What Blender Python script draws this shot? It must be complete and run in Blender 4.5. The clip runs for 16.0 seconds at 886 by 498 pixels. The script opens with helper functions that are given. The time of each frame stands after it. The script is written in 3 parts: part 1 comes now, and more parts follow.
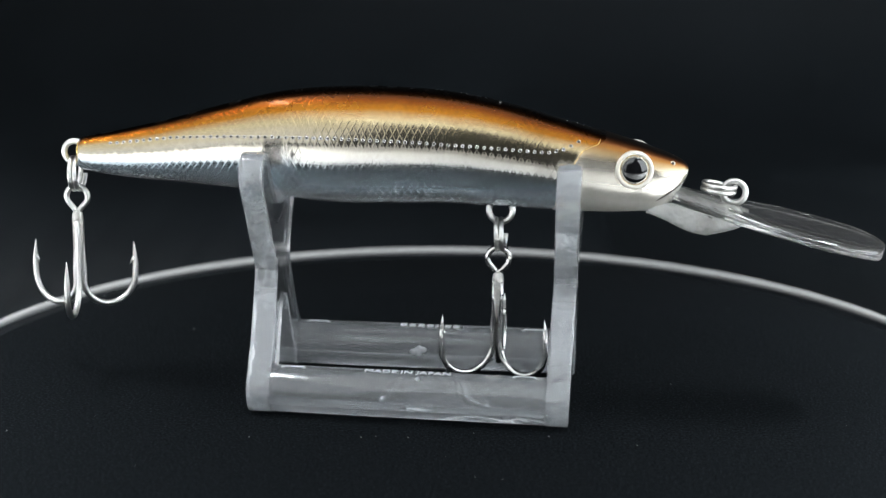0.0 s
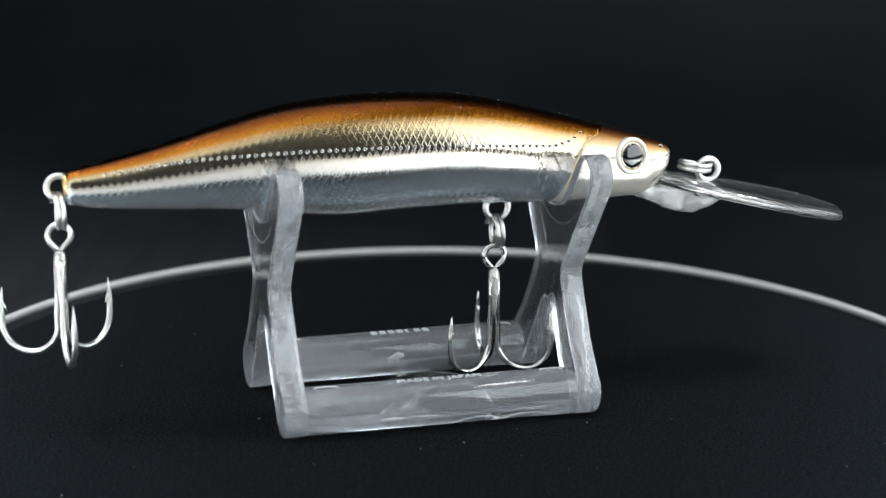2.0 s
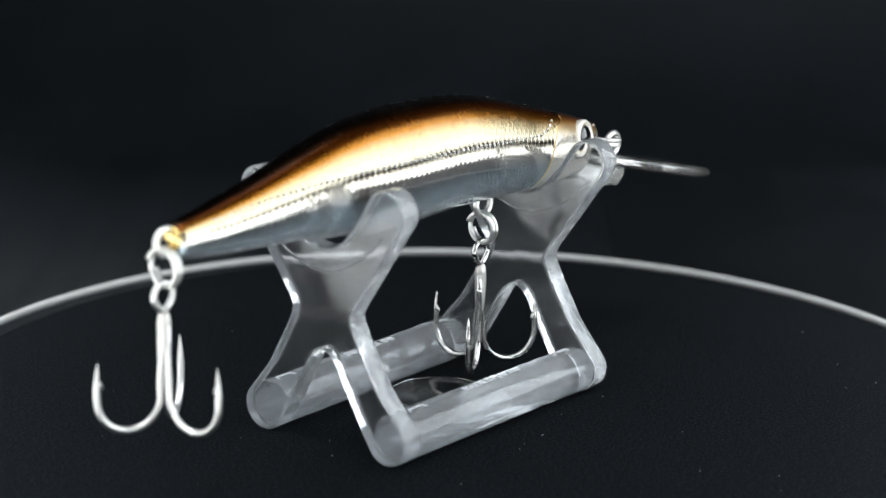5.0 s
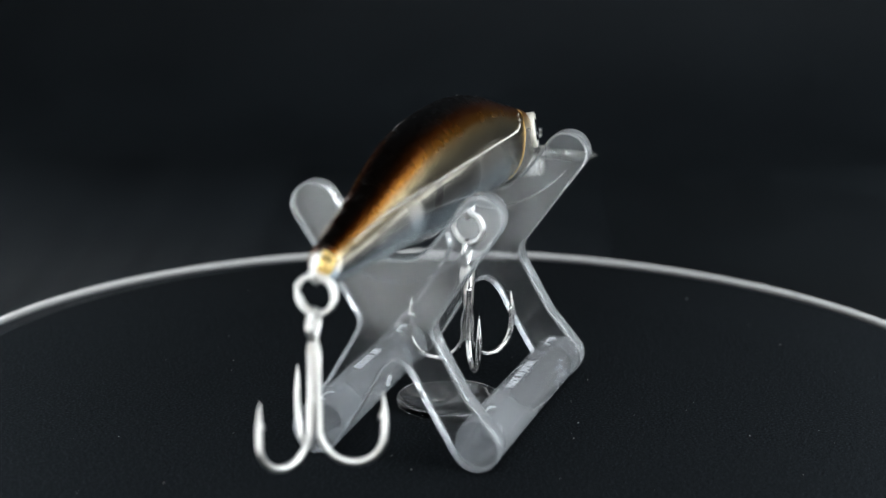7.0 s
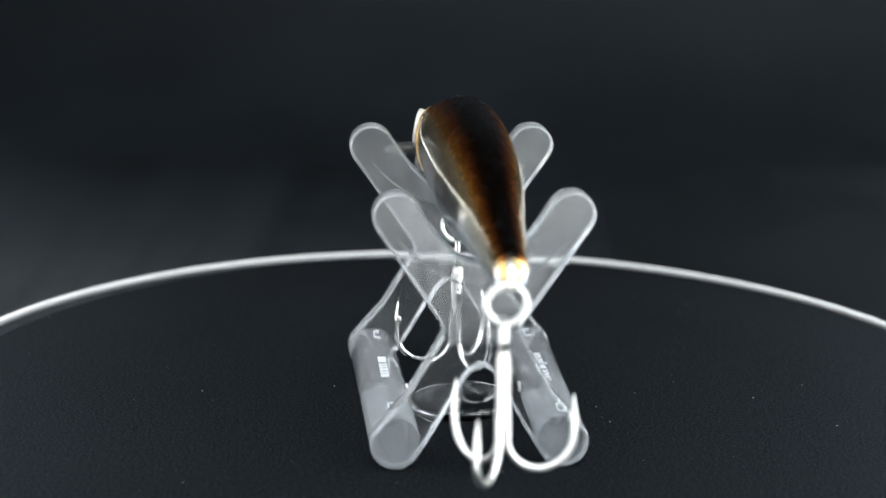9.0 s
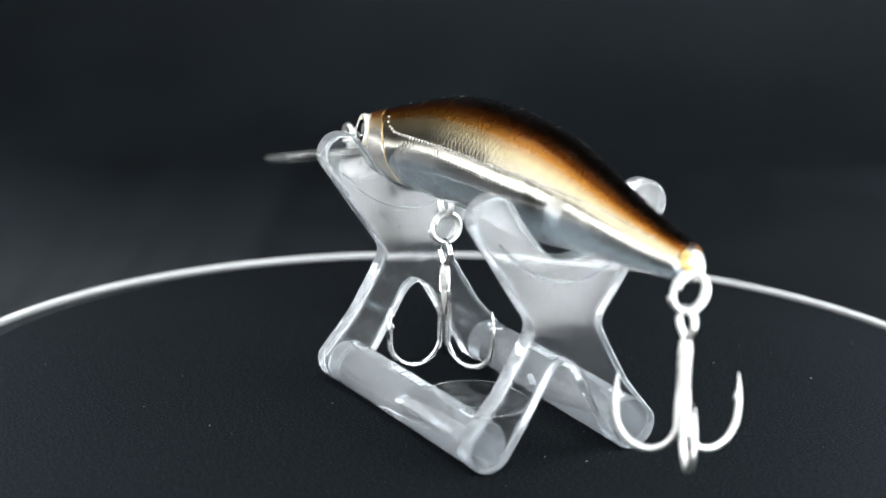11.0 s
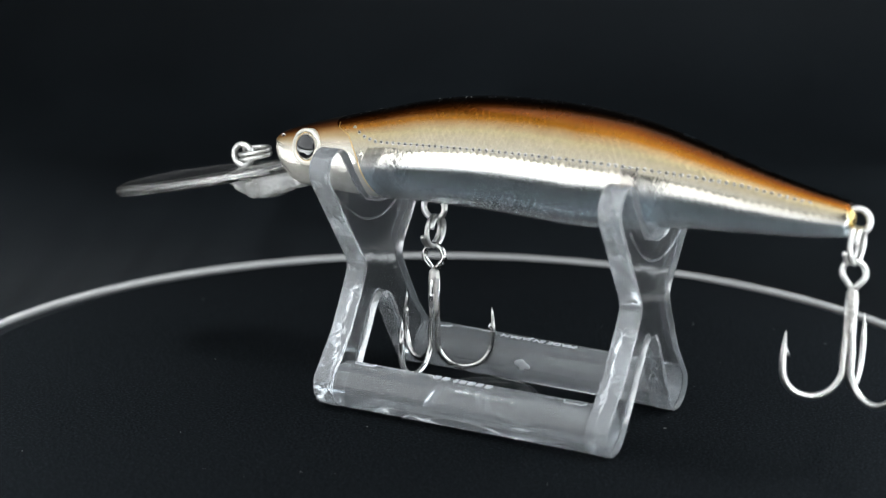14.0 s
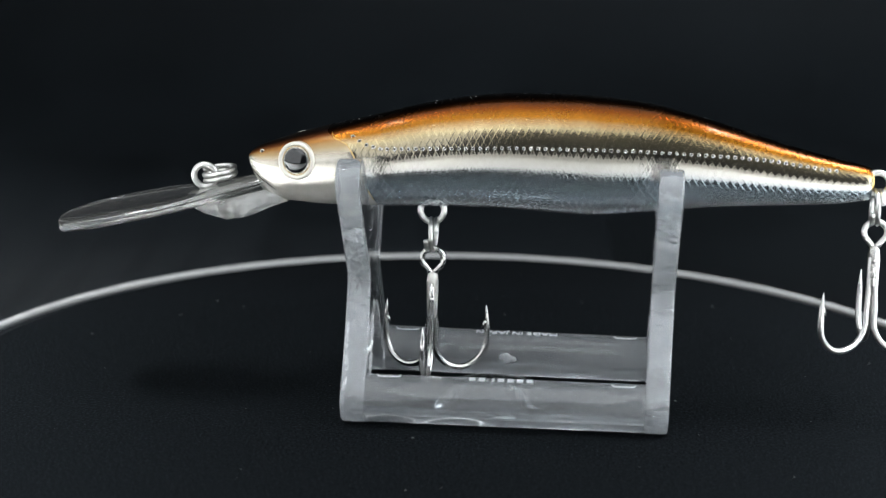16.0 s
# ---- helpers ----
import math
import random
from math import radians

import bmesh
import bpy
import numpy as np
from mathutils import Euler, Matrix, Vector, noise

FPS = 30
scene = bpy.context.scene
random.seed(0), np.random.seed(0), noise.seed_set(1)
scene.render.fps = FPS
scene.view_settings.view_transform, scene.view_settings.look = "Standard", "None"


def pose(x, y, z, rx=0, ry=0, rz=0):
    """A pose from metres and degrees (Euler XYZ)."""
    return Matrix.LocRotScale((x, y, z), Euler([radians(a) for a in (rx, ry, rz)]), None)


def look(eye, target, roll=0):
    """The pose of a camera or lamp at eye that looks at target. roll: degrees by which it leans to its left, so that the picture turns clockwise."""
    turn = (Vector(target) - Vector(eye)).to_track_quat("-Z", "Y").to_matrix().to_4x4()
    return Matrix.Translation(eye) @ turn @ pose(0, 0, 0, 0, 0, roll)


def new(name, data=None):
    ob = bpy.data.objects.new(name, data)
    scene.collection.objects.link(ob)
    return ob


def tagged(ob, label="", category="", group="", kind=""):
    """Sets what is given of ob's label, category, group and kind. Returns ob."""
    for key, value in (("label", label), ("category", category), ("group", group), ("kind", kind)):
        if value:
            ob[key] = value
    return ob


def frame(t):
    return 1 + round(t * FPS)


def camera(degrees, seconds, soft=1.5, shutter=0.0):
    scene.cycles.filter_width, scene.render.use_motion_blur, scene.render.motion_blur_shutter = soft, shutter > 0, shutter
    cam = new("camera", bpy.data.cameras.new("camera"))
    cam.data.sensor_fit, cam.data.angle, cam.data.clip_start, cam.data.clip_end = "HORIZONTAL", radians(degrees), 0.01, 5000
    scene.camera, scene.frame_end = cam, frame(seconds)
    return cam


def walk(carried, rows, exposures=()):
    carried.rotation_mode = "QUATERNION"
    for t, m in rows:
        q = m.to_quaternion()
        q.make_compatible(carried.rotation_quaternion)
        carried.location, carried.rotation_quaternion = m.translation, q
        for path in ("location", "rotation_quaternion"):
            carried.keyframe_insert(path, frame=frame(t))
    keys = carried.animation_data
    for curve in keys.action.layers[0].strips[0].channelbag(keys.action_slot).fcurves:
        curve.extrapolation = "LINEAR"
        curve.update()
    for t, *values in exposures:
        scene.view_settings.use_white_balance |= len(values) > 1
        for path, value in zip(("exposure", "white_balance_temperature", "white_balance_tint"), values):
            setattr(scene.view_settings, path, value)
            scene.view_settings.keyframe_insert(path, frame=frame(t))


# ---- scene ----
from mathutils.geometry import tessellate_polygon

MM = 0.001

# ---- camera: stands still ----
cam = camera(25.04, 16.0, soft=1.25)
EYE = pose(0, -0.3208, 0.1105, 0, 0, 0.68) @ pose(0, 0, 0, 90 - 14.81, 0, 0) @ pose(0, 0, 0, 0, 0, 0.85)
cam.data.dof.use_dof = True
cam.data.dof.focus_distance = 0.331
cam.data.dof.aperture_fstop = 18
walk(cam, [(0.0, EYE), (16.0, EYE)],
     exposures=[(0.0, 0.0), (7.5, 0.05), (8.3, 0.15), (8.5, 0.25), (9.0, 0.8), (10.0, 0.95), (12.5, 0.95), (13.05, 0.85), (13.45, 0.2), (14.0, 0.03), (16.0, 0.0)])

# ---- light: dim room, two softboxes beside the table, one above, added desk fill ----
world = bpy.data.worlds.new("world")
scene.world = world
world.use_nodes = True
world.node_tree.nodes["Background"].inputs[0].default_value = (0.75, 0.85, 1.0, 1)
world.node_tree.nodes["Background"].inputs[1].default_value = 0.012


def softbox(name, eye, target, w, h, watts, colour):
    data = bpy.data.lights.new(name, "AREA")
    data.shape, data.size, data.size_y, data.energy, data.color = "RECTANGLE", w, h, watts, colour
    ob = new(name, data)
    ob.matrix_world = look(eye, target)
    return ob


softbox("softbox_left", (-0.295, -0.16, 0.215), (0, -0.06, 0.125), 0.80, 0.40, 1.3, (0.92, 0.97, 1.0))
softbox("softbox_right", (0.385, -0.04, 0.23), (0, 0.12, 0.135), 0.68, 0.38, 2.9, (0.885, 0.955, 1.0))
softbox("softbox_top", (-0.06, -0.32, 0.50), (-0.06, -0.3199, 0.05), 0.42, 0.85, 2.1, (0.92, 0.97, 1.0))
# two unseen strips added on either side of the turntable, to brighten the desk
for sx in (-1, 1):
    strip = softbox("desk_fill", (sx * 0.35, -0.13, 0.62), (sx * 0.35, -0.1299, 0.0), 0.16, 0.42, 6.6, (0.92, 0.97, 1.0))
    strip.data.spread = radians(54)


# ---- materials ----
def material(name, base, rough=0.5, metal=0.0, **inputs):
    m = bpy.data.materials.new(name)
    m.use_nodes = True
    b = m.node_tree.nodes["Principled BSDF"]
    b.inputs["Base Color"].default_value = (*base, 1)
    b.inputs["Roughness"].default_value = rough
    b.inputs["Metallic"].default_value = metal
    for key, value in inputs.items():
        b.inputs[key.replace("_", " ")].default_value = value
    return m


def node(m, kind, **values):
    n = m.node_tree.nodes.new(kind)
    for key, value in values.items():
        if isinstance(key, str) and key in n.inputs:
            n.inputs[key].default_value = value
    return n


def link(m, a, b):
    m.node_tree.links.new(a, b)


def math_node(m, op, a, b=None, c=None):
    n = m.node_tree.nodes.new("ShaderNodeMath")
    n.operation = op
    for i, v in enumerate((a, b, c)):
        if v is None:
            continue
        if isinstance(v, (int, float)):
            n.inputs[i].default_value = v
        else:
            link(m, v, n.inputs[i])
    return n.outputs[0]


def noise_of(m, scale, detail=3.0):
    tc = m.node_tree.nodes.new("ShaderNodeTexCoord")
    n = m.node_tree.nodes.new("ShaderNodeTexNoise")
    n.inputs["Scale"].default_value, n.inputs["Detail"].default_value = scale, detail
    link(m, tc.outputs["Object"], n.inputs["Vector"])
    return n.outputs["Fac"]


def ramp(m, fac, stops):
    r = m.node_tree.nodes.new("ShaderNodeValToRGB")
    e = r.color_ramp.elements
    while len(e) < len(stops):
        e.new(0.5)
    for el, (p, c) in zip(e, stops):
        el.position, el.color = p, (*c, 1)
    link(m, fac, r.inputs[0])
    return r.outputs[0]


def bump(m, height, strength, distance):
    n = m.node_tree.nodes.new("ShaderNodeBump")
    n.inputs["Strength"].default_value, n.inputs["Distance"].default_value = strength, distance
    link(m, height, n.inputs["Height"])
    b = m.node_tree.nodes["Principled BSDF"]
    if b.inputs["Normal"].links:
        link(m, b.inputs["Normal"].links[0].from_socket, n.inputs["Normal"])
    link(m, n.outputs[0], b.inputs["Normal"])


def varied(m, lo, hi, scale):
    b = m.node_tree.nodes["Principled BSDF"]
    link(m, ramp(m, noise_of(m, scale), [(0.3, lo), (0.7, hi)]), b.inputs["Base Color"])


def vary_rough(m, lo, hi, scale):
    r = m.node_tree.nodes.new("ShaderNodeMapRange")
    r.inputs["To Min"].default_value, r.inputs["To Max"].default_value = lo, hi
    link(m, noise_of(m, scale), r.inputs["Value"])
    link(m, r.outputs[0], m.node_tree.nodes["Principled BSDF"].inputs["Roughness"])


felt = material("black_felt", (0.005, 0.005, 0.006), 0.95, Specular_IOR_Level=0.03)
link(felt, ramp(felt, noise_of(felt, 2300, 4), [(0.42, (0.0024, 0.0031, 0.0038)), (0.55, (0.0054, 0.0067, 0.0080)), (0.68, (0.0150, 0.0180, 0.0210))]),
     felt.node_tree.nodes["Principled BSDF"].inputs["Base Color"])
bump(felt, noise_of(felt, 3200, 4), 0.35, 0.0004)

cloth = material("black_backdrop_cloth", (0.010, 0.0105, 0.012), 0.55, Specular_IOR_Level=0.25)
varied(cloth, (0.0096, 0.0124, 0.0152), (0.0156, 0.0200, 0.0242), 12)
bump(cloth, noise_of(cloth, 1500), 0.3, 0.0004)

desk_paint = material("pale_desk", (0.6, 0.6, 0.59), 0.5)
varied(desk_paint, (0.78, 0.78, 0.77), (0.84, 0.84, 0.83), 20)
room_paint = material("dark_room_paint", (0.05, 0.05, 0.055), 0.9)
varied(room_paint, (0.04, 0.04, 0.045), (0.06, 0.06, 0.065), 4)

white_plastic = material("white_plastic", (0.42, 0.42, 0.415), 0.45)
vary_rough(white_plastic, 0.35, 0.55, 60)

dark_plastic = material("dark_plastic", (0.008, 0.008, 0.009), 0.7, Specular_IOR_Level=0.1)
vary_rough(dark_plastic, 0.6, 0.8, 80)

acrylic = material("clear_acrylic", (0.96, 0.97, 0.985), 0.04, Transmission_Weight=0.98, IOR=1.49)
bump(acrylic, noise_of(acrylic, 160, 2), 0.05, 0.0008)
bump(acrylic, noise_of(acrylic, 1500, 2), 0.03, 0.0001)
# the milky share stands in for light piped through the clear edges
lit_edge = material("lit_acrylic_edge", (0.94, 0.97, 1.0), 0.07, Transmission_Weight=0.81, IOR=1.49)
vary_rough(lit_edge, 0.02, 0.2, 170)
bump(lit_edge, noise_of(lit_edge, 230, 3), 0.6, 0.0016)
# clear bars, with some haze mixed in to imitate their refracted brightness
bar_acrylic = material("clear_bar_acrylic", (0.94, 0.97, 1.0), 0.06, Transmission_Weight=0.885, IOR=1.49)
vary_rough(bar_acrylic, 0.03, 0.13, 130)
bump(bar_acrylic, noise_of(bar_acrylic, 120, 2), 0.08, 0.001)
disc_clear = material("clear_disc_plastic", (0.99, 0.99, 0.99), 0.02, Transmission_Weight=1.0, IOR=1.46)
bump(disc_clear, noise_of(disc_clear, 120, 2), 0.03, 0.0008)
frosted = material("frosted_moulding", (0.9, 0.92, 0.95), 0.45, Transmission_Weight=0.5, IOR=1.49)
vary_rough(frosted, 0.35, 0.55, 500)
poly = material("clear_polycarbonate", (0.92, 0.905, 0.88), 0.03, Transmission_Weight=0.975, IOR=1.58)
bump(poly, noise_of(poly, 220, 2), 0.012, 0.0008)

# part opaque white, imitating the bright refraction inside the clear root
root_clear = material("clear_lip_root", (0.95, 0.95, 0.93), 0.04, Transmission_Weight=0.66, IOR=1.58)
bump(root_clear, noise_of(root_clear, 380, 2), 0.55, 0.0016)

nickel = material("bright_nickel", (0.66, 0.65, 0.63), 0.13, 1.0)
vary_rough(nickel, 0.08, 0.22, 900)
bump(nickel, noise_of(nickel, 1200, 3), 0.12, 0.0002)
tinned = material("satin_steel_ring", (0.74, 0.73, 0.71), 0.3, 1.0)
vary_rough(tinned, 0.26, 0.42, 700)
solder = material("brazed_shank", (0.62, 0.60, 0.57), 0.28, 1.0)
bump(solder, noise_of(solder, 1500, 4), 0.9, 0.0004)
gold_wire = material("gilded_wire", (0.80, 0.58, 0.22), 0.25, 1.0)
vary_rough(gold_wire, 0.2, 0.35, 700)

pupil_black = material("eye_pupil", (0.006, 0.006, 0.007), 0.06, Coat_Weight=1.0)
iris_foil = material("eye_iris_foil", (0.62, 0.57, 0.48), 0.25, 0.7)
vary_rough(iris_foil, 0.18, 0.35, 900)
socket_pearl = material("eye_ring_pearl", (0.78, 0.74, 0.66), 0.28, 0.35)
vary_rough(socket_pearl, 0.25, 0.4, 500)
dot_dark = material("lateral_dot", (0.8, 0.78, 0.74), 0.2, 1.0)
vary_rough(dot_dark, 0.15, 0.3, 900)
pore_dark = material("pore_dark", (0.03, 0.025, 0.02), 0.4)
vary_rough(pore_dark, 0.3, 0.5, 800)
gill_bronze = material("gill_gold", (0.55, 0.36, 0.13), 0.25, 0.9)
vary_rough(gill_bronze, 0.22, 0.4, 600)
speck = material("dust", (0.3, 0.3, 0.29), 0.9)
varied(speck, (0.1, 0.1, 0.1), (0.4, 0.4, 0.38), 300)


def lure_skin():
    """Foil body under clear coat: dark spine, copper back, silver flank with raised scales, pearl head.
    UV: u = length in mm / 100 + 0.7, v = way round the girth, 0 at the spine and 1 at the belly."""
    m = material("lure_foil_skin", (0.8, 0.8, 0.78), 0.2, 0.9, Coat_Weight=0.12, Coat_Roughness=0.05)
    b = m.node_tree.nodes["Principled BSDF"]
    uv = m.node_tree.nodes.new("ShaderNodeUVMap")
    uv.uv_map = "skin"
    sep = m.node_tree.nodes.new("ShaderNodeSeparateXYZ")
    link(m, uv.outputs[0], sep.inputs[0])
    u, v = sep.outputs[0], sep.outputs[1]
    wob = math_node(m, "MULTIPLY_ADD", noise_of(m, 250, 3), 0.03, -0.015)
    vv = math_node(m, "ADD", v, wob)
    # grey-blue from 0.60 down: foil tint plus dark felt reflection put into the colour
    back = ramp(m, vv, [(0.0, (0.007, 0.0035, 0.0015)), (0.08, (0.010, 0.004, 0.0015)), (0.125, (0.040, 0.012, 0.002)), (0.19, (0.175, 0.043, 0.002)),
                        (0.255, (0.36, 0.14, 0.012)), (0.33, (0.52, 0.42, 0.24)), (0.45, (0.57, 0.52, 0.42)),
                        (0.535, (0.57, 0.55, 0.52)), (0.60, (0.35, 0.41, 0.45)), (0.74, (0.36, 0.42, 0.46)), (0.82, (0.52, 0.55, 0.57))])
    head = ramp(m, vv, [(0.0, (0.007, 0.0035, 0.0015)), (0.08, (0.010, 0.004, 0.0015)), (0.125, (0.040, 0.012, 0.002)), (0.19, (0.16, 0.046, 0.006)), (0.255, (0.32, 0.14, 0.028)), (0.33, (0.46, 0.33, 0.17)),
                        (0.43, (0.76, 0.71, 0.62)), (1.0, (0.80, 0.79, 0.76))])
    # gill edge: u of the edge as it runs down the flank
    edge = m.node_tree.nodes.new("ShaderNodeFloatCurve")
    pts = edge.mapping.curves[0].points
    pts[0].location, pts[1].location = (0.0, 0.925), (1.0, 0.835)
    for p in ((0.24, 0.915), (0.33, 0.891), (0.5, 0.870), (0.75, 0.850)):
        pts.new(*p)
    edge.mapping.update()
    link(m, v, edge.inputs["Value"])
    mask = math_node(m, "GREATER_THAN", u, edge.outputs[0])
    mix = m.node_tree.nodes.new("ShaderNodeMix")
    mix.data_type = "RGBA"
    link(m, mask, mix.inputs["Factor"])
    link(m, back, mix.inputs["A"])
    link(m, head, mix.inputs["B"])
    # bare windows in the foil: a bar over the rear cradle and a spot behind the gill
    def band(val, lo, hi, soft):
        a = m.node_tree.nodes.new("ShaderNodeMapRange")
        c = m.node_tree.nodes.new("ShaderNodeMapRange")
        for n, e0, e1 in ((a, lo - soft, lo + soft), (c, hi + soft, hi - soft)):
            n.interpolation_type = "SMOOTHSTEP"
            n.inputs["From Min"].default_value, n.inputs["From Max"].default_value = e0, e1
            link(m, val, n.inputs["Value"])
        return math_node(m, "MULTIPLY", a.outputs[0], c.outputs[0])
    rear = math_node(m, "MULTIPLY", band(u, 0.370, 0.399, 0.003), band(vv, 0.43, 0.59, 0.02))
    front = math_node(m, "MULTIPLY", band(u, 0.815, 0.850, 0.008), band(vv, 0.44, 0.56, 0.03))
    bare = math_node(m, "ADD", rear, math_node(m, "MULTIPLY", front, 0.4))
    worn = m.node_tree.nodes.new("ShaderNodeMix")
    worn.data_type = "RGBA"
    worn.inputs["B"].default_value = (0.22, 0.20, 0.18, 1)
    link(m, math_node(m, "MULTIPLY", bare, 0.8), worn.inputs["Factor"])
    link(m, mix.outputs["Result"], worn.inputs["A"])
    link(m, worn.outputs["Result"], b.inputs["Base Color"])
    belly = m.node_tree.nodes.new("ShaderNodeMapRange")
    belly.inputs["From Min"].default_value, belly.inputs["From Max"].default_value = 0.52, 0.66
    belly.inputs["To Min"].default_value, belly.inputs["To Max"].default_value = 0.94, 0.74
    link(m, v, belly.inputs["Value"])
    link(m, math_node(m, "MULTIPLY_ADD", mask, -0.2, belly.outputs[0]), b.inputs["Metallic"])
    rough = math_node(m, "MULTIPLY_ADD", noise_of(m, 400, 3), 0.05, 0.045)
    painted = m.node_tree.nodes.new("ShaderNodeMapRange")
    painted.inputs["From Min"].default_value, painted.inputs["From Max"].default_value = 0.28, 0.44
    painted.inputs["To Min"].default_value, painted.inputs["To Max"].default_value = 0.20, 0.02
    link(m, v, painted.inputs["Value"])
    rough = math_node(m, "ADD", rough, painted.outputs[0])
    link(m, math_node(m, "MULTIPLY_ADD", mask, 0.12, rough), b.inputs["Roughness"])
    # crossed ridges of the scale pattern
    ridges = []
    for sign in (1, -1):
        s = math_node(m, "ADD", math_node(m, "MULTIPLY", u, 84.0), math_node(m, "MULTIPLY", v, 12.5 * sign))
        pp = math_node(m, "PINGPONG", s, 0.5)
        mr = m.node_tree.nodes.new("ShaderNodeMapRange")
        mr.interpolation_type = "SMOOTHSTEP"
        mr.inputs["From Min"].default_value, mr.inputs["From Max"].default_value = 0.0, 0.16
        mr.inputs["To Min"].default_value, mr.inputs["To Max"].default_value = 1.0, 0.0
        link(m, pp, mr.inputs["Value"])
        ridges.append(mr.outputs[0])
    h = math_node(m, "MAXIMUM", *ridges)
    h = math_node(m, "MULTIPLY", h, math_node(m, "SUBTRACT", 1.0, mask))
    deep = m.node_tree.nodes.new("ShaderNodeMapRange")
    deep.inputs["From Min"].default_value, deep.inputs["From Max"].default_value = 0.575, 0.64
    deep.inputs["To Min"].default_value, deep.inputs["To Max"].default_value = 1.0, 3.6
    link(m, v, deep.inputs["Value"])
    bump(m, math_node(m, "MULTIPLY", h, deep.outputs[0]), 0.17, 0.00006)
    grain = math_node(m, "MULTIPLY_ADD", noise_of(m, 900, 3), 0.24, 0.74)
    tone = math_node(m, "MULTIPLY_ADD", h, math_node(m, "MULTIPLY_ADD", deep.outputs[0], 0.35, -0.28), grain)
    shade = m.node_tree.nodes.new("ShaderNodeMix")
    shade.data_type, shade.blend_type = "RGBA", "MULTIPLY"
    shade.inputs["Factor"].default_value = 1.0
    link(m, worn.outputs["Result"], shade.inputs["A"])
    link(m, tone, shade.inputs["B"])
    link(m, shade.outputs["Result"], b.inputs["Base Color"])
    bump(m, noise_of(m, 300, 2), 0.06, 0.0006)
    return m


skin = lure_skin()


# ---- builders ----
def part(name, bm, mat, parent=None, label="", smooth=True):
    me = bpy.data.meshes.new(name)
    bmesh.ops.recalc_face_normals(bm, faces=bm.faces)
    bm.to_mesh(me)
    bm.free()
    me.materials.append(mat)
    if smooth:
        for p in me.polygons:
            p.use_smooth = True
    ob = new(name, me)
    if parent is not None:
        ob.parent = parent
    if label:
        tagged(ob, label)
    return ob


def scaled(bm):
    for v in bm.verts:
        v.co *= MM
    return bm


def tube(path, radius, bm=None, closed=False, sides=12):
    """A round wire along a path in mm; radius: a number or one a point."""
    bm = bm or bmesh.new()
    n = len(path)
    pts = [Vector(p) for p in path]
    rad = radius if isinstance(radius, (list, tuple)) else [radius] * n
    rings = []
    up = None
    for i, p in enumerate(pts):
        a = pts[(i - 1) % n] if closed or i else pts[i]
        c = pts[(i + 1) % n] if closed or i < n - 1 else pts[i]
        d = (c - a).normalized()
        if up is None:
            up = d.orthogonal().normalized()
        up = (up - d * up.dot(d)).normalized()
        side = d.cross(up)
        rings.append([bm.verts.new((p + (up * math.cos(2 * math.pi * k / sides) + side * math.sin(2 * math.pi * k / sides)) * rad[i]))
                      for k in range(sides)])
    for i in range(n if closed else n - 1):
        r, s = rings[i], rings[(i + 1) % n]
        shift = 0
        if closed and i == n - 1:
            shift = min(range(sides), key=lambda q: (r[0].co - s[q].co).length)
        for k in range(sides):
            bm.faces.new((r[k], r[(k + 1) % sides], s[(k + 1 + shift) % sides], s[(k + shift) % sides]))
    if not closed:
        bm.faces.new(rings[0][::-1])
        bm.faces.new(rings[-1])
    return bm


def loop_path(centre, r, axis, n=36, a0=0.0, a1=360.0, coil=0.0, stretch=1.0):
    """Points of a ring round the axis 'x', 'y' or 'z'; coil: pitch in mm a turn."""
    out = []
    for i in range(n):
        t = i / (n if a1 - a0 == 360.0 and not coil else n - 1)
        a = radians(a0 + (a1 - a0) * t)
        c, s, k = r * math.cos(a), r * math.sin(a) * stretch, coil * (t - 0.5) * (a1 - a0) / 360
        q = {"x": (k, c, s), "y": (c, k, s), "z": (c, s, k)}[axis]
        out.append(tuple(centre[j] + q[j] for j in range(3)))
    return out


def prism(outline, x0, x1, bevel, bm=None, edge=0):
    """A plate with a (y, z) outline in mm, from x0 to x1, with rounded rims."""
    bm = bm or bmesh.new()
    n = len(outline)
    def inset(d):
        out = []
        for i in range(n):
            a, p, c = (Vector(outline[(i + k) % n]) for k in (-1, 0, 1))
            t = (c - a).normalized()
            out.append(p + Vector((-t.y, t.x)) * d)
        return out
    layers = []
    for f in (0, 30, 60, 90):
        d = bevel * (1 - math.sin(radians(f)))
        layers.append((x0 + bevel * (1 - math.cos(radians(f))), d))
    layers += [(x0 + x1 - x, d) for x, d in layers[::-1]]
    rings = [[bm.verts.new((x, q.x, q.y)) for q in inset(d)] for x, d in layers]
    for r, s in zip(rings, rings[1:]):
        for k in range(n):
            bm.faces.new((r[k], r[(k + 1) % n], s[(k + 1) % n], s[k])).material_index = edge
    for ring in (rings[0], rings[-1]):
        for tri in tessellate_polygon([[v.co for v in ring]]):
            bm.faces.new([ring[k] for k in tri])
    return bm


def lathe(profile, sides=64, bm=None):
    """A turned solid round z from (radius, z) pairs in mm."""
    bm = bm or bmesh.new()
    rings = []
    for r, z in profile:
        if r == 0:
            rings.append([bm.verts.new((0, 0, z))])
        else:
            rings.append([bm.verts.new((r * math.cos(2 * math.pi * k / sides), r * math.sin(2 * math.pi * k / sides), z)) for k in range(sides)])
    for a, b in zip(rings, rings[1:]):
        for k in range(sides):
            q = [a[k % len(a)], a[(k + 1) % len(a)], b[(k + 1) % len(b)], b[k % len(b)]]
            q = list(dict.fromkeys(q))
            if len(q) > 2:
                bm.faces.new(q)
    return bm


